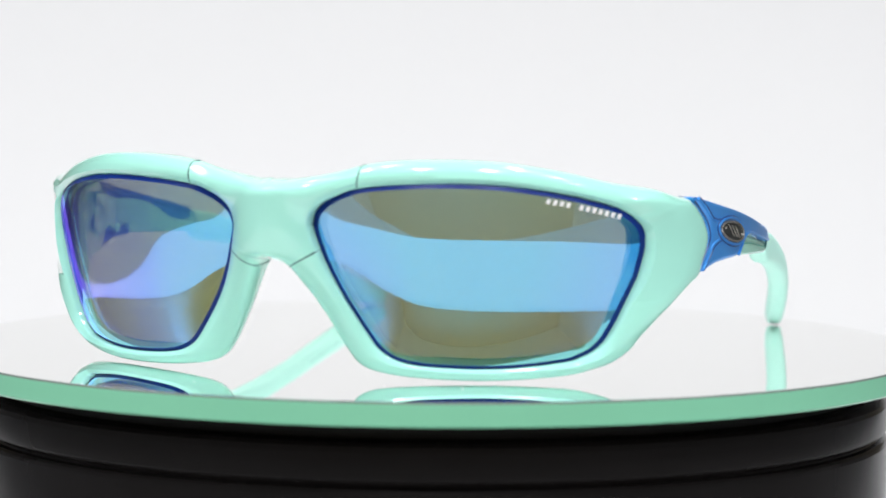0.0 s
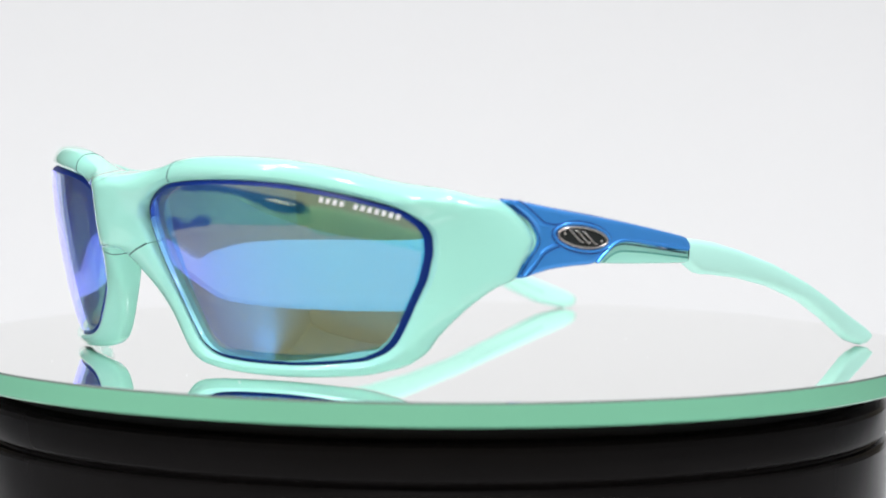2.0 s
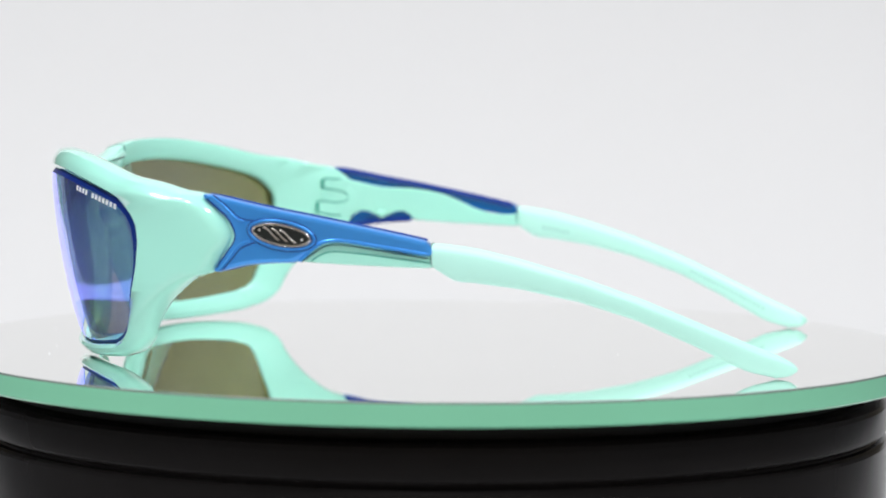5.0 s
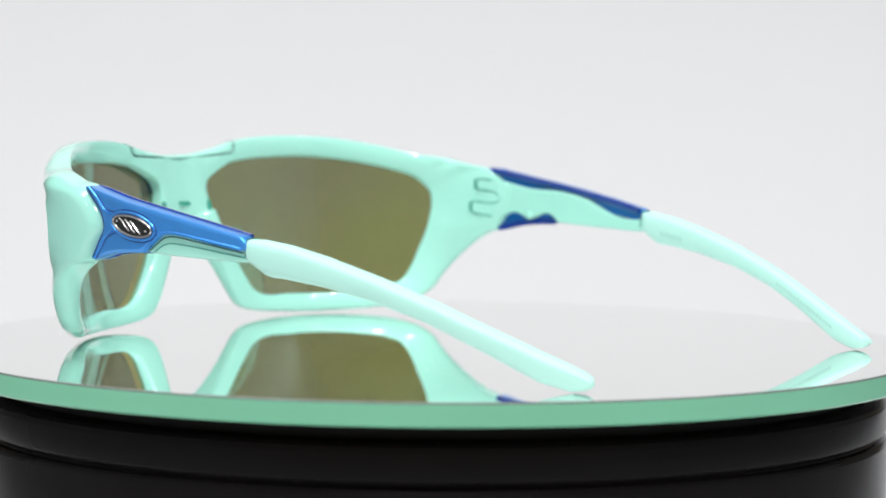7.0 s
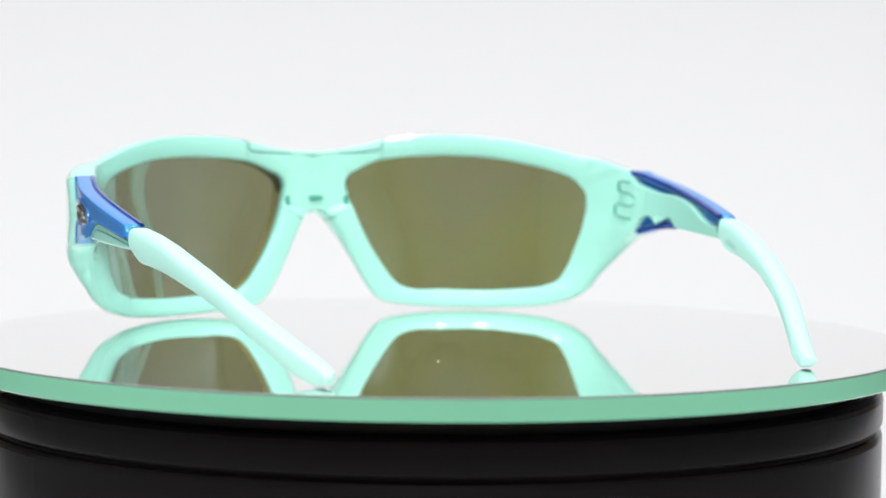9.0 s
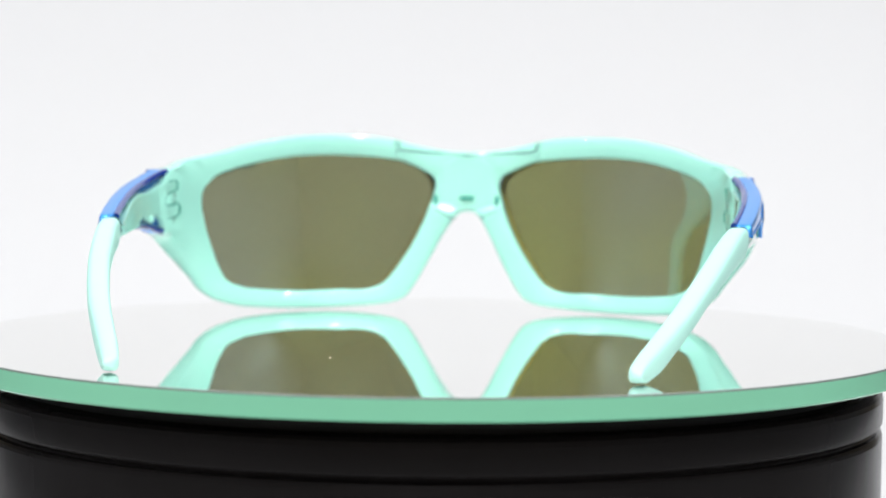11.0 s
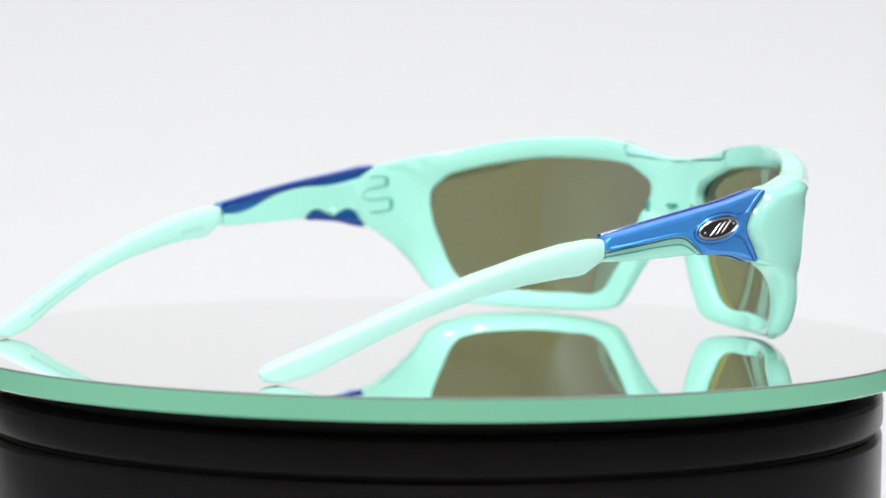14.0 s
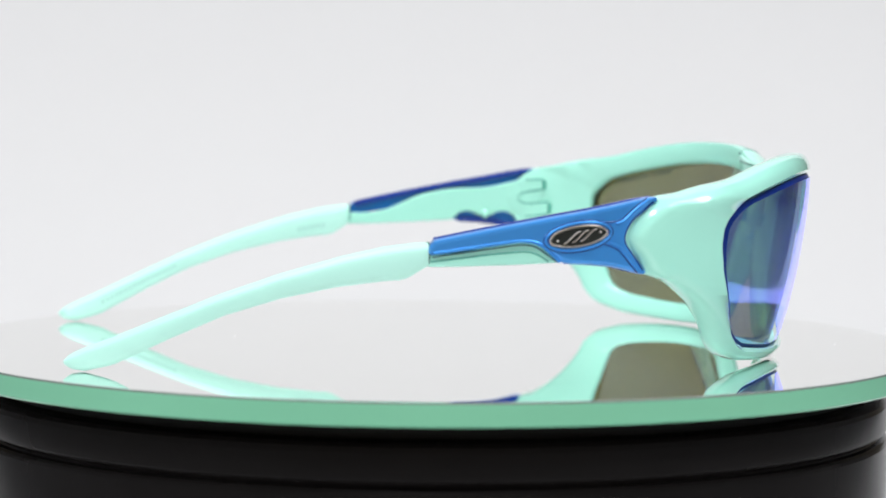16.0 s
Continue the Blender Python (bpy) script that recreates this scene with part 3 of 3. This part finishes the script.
def temple(root, side):
    arm = bmesh.new()
    slab(arm, ARM, 0.3, 4.5, side, 0.5, 0.5)
    arm_ob = part("temple_arm", arm, MINT, root, "glossy mint temple arm with a wavy inner edge")
    cover = bmesh.new()
    slab(cover, COVER, -0.5, 2.7, side, 0.8, 0.3)
    cover_ob = part("temple_cover", cover, BLUE, root, "pearly blue temple cover with a forked front")
    lining = bmesh.new()
    slab(lining, COVER, 2.6, 3.1, side, 0.1, 0.2)
    part("lining", lining, BLUE_GLOSS, cover_ob, "glossy deep blue inside of the cover")
    for line in ([(-14.2, 34.7), (-10.0, 34.1), (-3.0, 32.7), (5.0, 31.3), (14.0, 29.6), (22.0, 28.0), (28.6, 26.6)], [(-11.8, 20.9), (-9.0, 21.5), (-5.7, 22.3), (-1.0, 22.8), (3.2, 23.0)]):
        bm = bmesh.new()
        tube(bm, [on_side(p[0], p[1], 3.35, side) for p in spline(line, 5, False)], 0.0008, 8)
        part("lip", bm, NAVY, cover_ob)
    # dark seam and painted crease shade beside the beads, and along the mint strip below the cover
    for line, d, mat in (([(-12.9, 35.2), (-10.0, 33.1), (-7.7, 31.1), (-6.0, 30.6), (-4.4, 30.5)], -0.46, CREASE_SHADE), ([(-11.0, 20.6), (-9.0, 22.9), (-7.2, 25.0), (-5.0, 26.0), (-4.2, 26.2)], -0.46, CREASE_SHADE),
                         ([(-14.4, 34.5), (-12.2, 32.7), (-9.9, 30.7), (-8.75, 28.8), (-8.4, 27.2), (-8.9, 25.8), (-10.1, 24.2), (-11.9, 21.6), (-12.5, 20.7)], -0.28, CREASE_SHADE),
                         ([(4.9, 22.7), (6.8, 24.1), (8.8, 25.5), (10.6, 26.1), (13.0, 26.1), (18.0, 25.4), (24.0, 24.5), (29.2, 23.7)], 0.3, SEAM),
                         ([(6.8, 22.9), (8.4, 24.0), (10.2, 24.7), (12.4, 24.8), (18.0, 24.3), (24.0, 23.5), (29.6, 22.8)], 0.32, TEAL)):
        bm = bmesh.new()
        tube(bm, [on_side(p[0], p[1], d, side) for p in spline(line, 6, False)], 0.00015, 6)
        part("seam_or_shade_line", bm, mat, cover_ob if mat is CREASE_SHADE else arm_ob)
    # raised chevron beads on the fork
    for line in ([(-13.4, 35.0), (-10.6, 33.0), (-8.2, 30.8), (-6.6, 30.3)], [(-11.6, 20.7), (-9.6, 23.0), (-7.8, 25.4), (-5.4, 26.4)],
                 [(4.6, 22.9), (6.6, 24.7), (8.6, 26.3), (10.6, 26.9), (14.0, 26.8), (22.0, 25.6), (29.0, 24.5)]):
        bm = bmesh.new()
        tube(bm, [on_side(p[0], p[1], -0.42, side) for p in spline(line, 6, False)], 0.00034, 8)
        part("bead", bm, BLUE, cover_ob)
    em = bmesh.new()
    tilt = -0.155
    face = oval(1.0, 27.85, 5.6, 1.75, tilt)
    bm = bmesh.new()
    tube(bm, [on_side(p[0], p[1], -0.62, side) for p in oval(1.0, 27.85, 6.6, 2.6, tilt)], 0.0003, 8, True)
    part("bead", bm, BLUE, cover_ob)
    # shade round the emblem's bead, painted as thin dark rings
    bm = bmesh.new()
    tube(bm, [on_side(p[0], p[1], -0.5, side) for p in oval(1.0, 27.85, 7.0, 3.0, tilt)], 0.00013, 6, True)
    part("seam_or_shade_line", bm, CREASE_SHADE, cover_ob)
    bm = bmesh.new()
    tube(bm, [on_side(p[0], p[1], -0.52, side) for p in oval(1.0, 27.85, 6.2, 2.25, tilt)], 0.00018, 6, True)
    part("seam_or_shade_line", bm, CREASE_SHADE, cover_ob)
    slab(em, face, -0.75, 0.2, side, 0.1, 0.1, 1)
    em_ob = part("emblem", em, EMBLEM, cover_ob, "oval black and chrome emblem")
    bm = bmesh.new()
    tube(bm, [on_side(p[0], p[1], -0.72, side) for p in oval(1.0, 27.85, 5.75, 1.9, tilt)], 0.0003, 8, True)
    part("ring", bm, CHROME, em_ob, "chrome ring")
    for cy in (-0.9, 0.75, 2.4):
        bm = bmesh.new()
        bend = [(-1.65, 0.8), (-1.3, 0.92), (-0.6, 0.5), (0.6, -0.5), (1.3, -0.92), (1.65, -0.8)]
        tube(bm, [on_side(cy + p[0], 27.85 + p[1] - 0.155 * (cy + p[0] - 1), -0.9, side) for p in spline(bend, 3, False)], 0.00022, 8)
        part("stroke", bm, CHROME, em_ob, "slanting chrome stroke")
    for cy, cz in ((-3.3, 28.75), (5.2, 27.0)):
        bm = bmesh.new()
        bmesh.ops.create_icosphere(bm, subdivisions=2, radius=0.00032, matrix=Matrix.Translation(on_side(cy, cz, -0.75, side)))
        part("stud", bm, CHROME, em_ob)
    # hinge: the interlocking joint line on the inside
    fork = [(-9.0, 31.4), (-13.0, 32.5), (-16.7, 32.7), (-17.1, 32.5), (-17.3, 30.5), (-16.9, 30.3), (-13.6, 29.8), (-12.2, 29.3), (-11.3, 28.6), (-11.1, 27.9), (-11.6, 27.3), (-12.8, 26.9), (-14.4, 26.8), (-17.9, 27.3), (-18.3, 27.1), (-18.6, 24.7),
            (-18.2, 24.5), (-15.4, 23.9), (-13.0, 23.7), (-11.5, 25.5), (-9.0, 27.0), (-8.0, 30.0)]
    bm = bmesh.new()
    slab(bm, fork, 3.4, 4.66, side, 0.1, 0.12, 1)
    part("hinge_fork", bm, MINT, arm_ob, "mint hinge fork with two prongs")
    bm = bmesh.new()
    tube(bm, [on_side(p[0], p[1], 4.56, side) for p in fork[1:19]], 0.0002, 6)
    part("joint_line", bm, TEAL, arm_ob)
    # hinge slots: proud plates with the recess shade put into their colour
    for y0, z0 in ((-17.3, 31.5), (-18.5, 25.9)):
        bm = bmesh.new()
        slab(bm, [(y0 - 0.35, z0 - 1.2), (y0 - 0.35, z0 + 1.0), (y0 + 0.35, z0 + 1.0), (y0 + 0.35, z0 - 1.2)], 3.6, 4.74, side, 0.03, 0.03, 1)
        part("hinge_slot_shade", bm, SLOT_SHADE, arm_ob)
    bm = bmesh.new()
    bmesh.ops.create_icosphere(bm, subdivisions=2, radius=0.0011, matrix=Matrix.Translation(on_side(-3.3, 24.2, 4.3, side)))
    part("rivet", bm, MINT, arm_ob)
    sleeve(root, side)


TIP_TOP = [(29.9, 26.4), (32, 26.4), (38, 25.6), (46, 23.7), (58, 20.1), (70, 15.7), (80, 11.4), (90, 7.0), (96, 4.5), (98.5, 3.2), (99.6, 2.2)]
TIP_LOW = [(29.9, 22.0), (32, 20.6), (34.5, 19.1), (38, 18.9), (47, 17.7), (58, 15.3), (69, 11.7), (79, 7.1), (90, 1.5), (95.6, 0.15), (98.2, 0.55), (99.6, 1.6)]


def sleeve(root, side):
    """The soft temple tip: a rounded bar that droops and bends inward."""
    tops, lows = np.array(TIP_TOP), np.array(TIP_LOW)
    stations = list(np.linspace(29.9, 34, 6)) + list(np.linspace(35.5, 94, 40)) + [95.5, 96.8, 97.8, 98.6, 99.2, 99.6]
    bm = bmesh.new()
    rings = []
    for y in stations:
        zt, zb = float(np.interp(y, tops[:, 0], tops[:, 1])), float(np.interp(y, lows[:, 0], lows[:, 1]))
        thick = float(np.interp(y, [29.9, 31, 45, 75, 92, 97.5, 99, 99.6], [4.2, 4.9, 5.0, 4.8, 4.4, 3.6, 2.3, 0.8]))
        xo = out_x(y) + (0.15 if y > 30.2 else 0.0)
        ring = []
        for k in range(20):
            a = 2 * math.pi * k / 20
            ca, sa = math.cos(a), math.sin(a)
            e = 0.62
            px = math.copysign(abs(ca) ** e, ca) * thick / 2
            pz = math.copysign(abs(sa) ** e, sa) * (zt - zb) / 2
            ring.append(bm.verts.new(Vector((side * (xo - thick / 2 + px), y, (zt + zb) / 2 + pz)) / 1000))
        rings.append(ring)
    for a, b in zip(rings, rings[1:]):
        for k in range(20):
            bm.faces.new((a[k], a[(k + 1) % 20], b[(k + 1) % 20], b[k]))
    bm.faces.new(rings[0])
    bm.faces.new(rings[-1])
    ob = part("temple_tip", bm, RUBBER, root, "pale mint soft rubber temple tip", 50)
    bm = bmesh.new()
    seam = []
    for k in range(24):
        a = 2 * math.pi * k / 24
        ca, sa = math.cos(a), math.sin(a)
        seam.append(Vector((side * (out_x(29.9) - 2.3 + math.copysign(abs(ca) ** 0.62, ca) * 2.25), 29.85, 24.2 + math.copysign(abs(sa) ** 0.62, sa) * 2.3)) / 1000)
    tube(bm, seam, 0.00014, 6, True)
    part("joint", bm, SEAM, ob)
    for y0, y1, n, h in ((36.0, 43.0, 6, 0.55), (72.0, 90.0, 17, 0.4)):
        bm = bmesh.new()
        for k in range(n):
            quad = []
            for f, e in ((0.1, -1), (0.75, -1), (0.75, 1), (0.1, 1)):
                y = y0 + (y1 - y0) * (k + f) / n
                z = (float(np.interp(y, tops[:, 0], tops[:, 1])) + float(np.interp(y, lows[:, 0], lows[:, 1]))) / 2 + e * h - (0.8 if y < 50 else 0)
                th = float(np.interp(y, [29.9, 31, 45, 75, 92], [4.2, 4.9, 5.0, 4.8, 4.4]))
                quad.append(bm.verts.new(Vector((side * (out_x(y) + 0.15 - th - 0.03), y, z)) / 1000))
            bm.faces.new(quad)
        tagged(part("engraved_mark", bm, GREY_INK, ob, "faint grey engraved marks", 0), kind="stuff")


GLASSES = tagged(new("sunglasses"), "mint green sport sunglasses with blue mirrored lenses, standing on the mirror", "sunglasses")


def sunglasses():
    front_frame(GLASSES)
    bridge_back(GLASSES)
    for side in (1, -1):
        ob = lens(GLASSES, side)
        if side == 1:
            lens_mark(ob, side)
        temple(GLASSES, side)


room()
table()
sweep()
DISC = turntable()
sunglasses()

# ---------------------------------------------------------------- the turn
TURN_0, RATE, OFF_X, OFF_Y = 24.35, 14.846, 0.00147, -0.0193


def motions():
    times = [float(t) for t in range(17)]
    walk(GLASSES, [(t, pose(0, 0, 0, 0, 0, -(TURN_0 + RATE * t)) @ pose(OFF_X, OFF_Y, 0)) for t in times])
    walk(DISC, [(t, pose(0, 0, -TABLE_Z, 0, 0, -(TURN_0 + RATE * t))) for t in times])


motions()
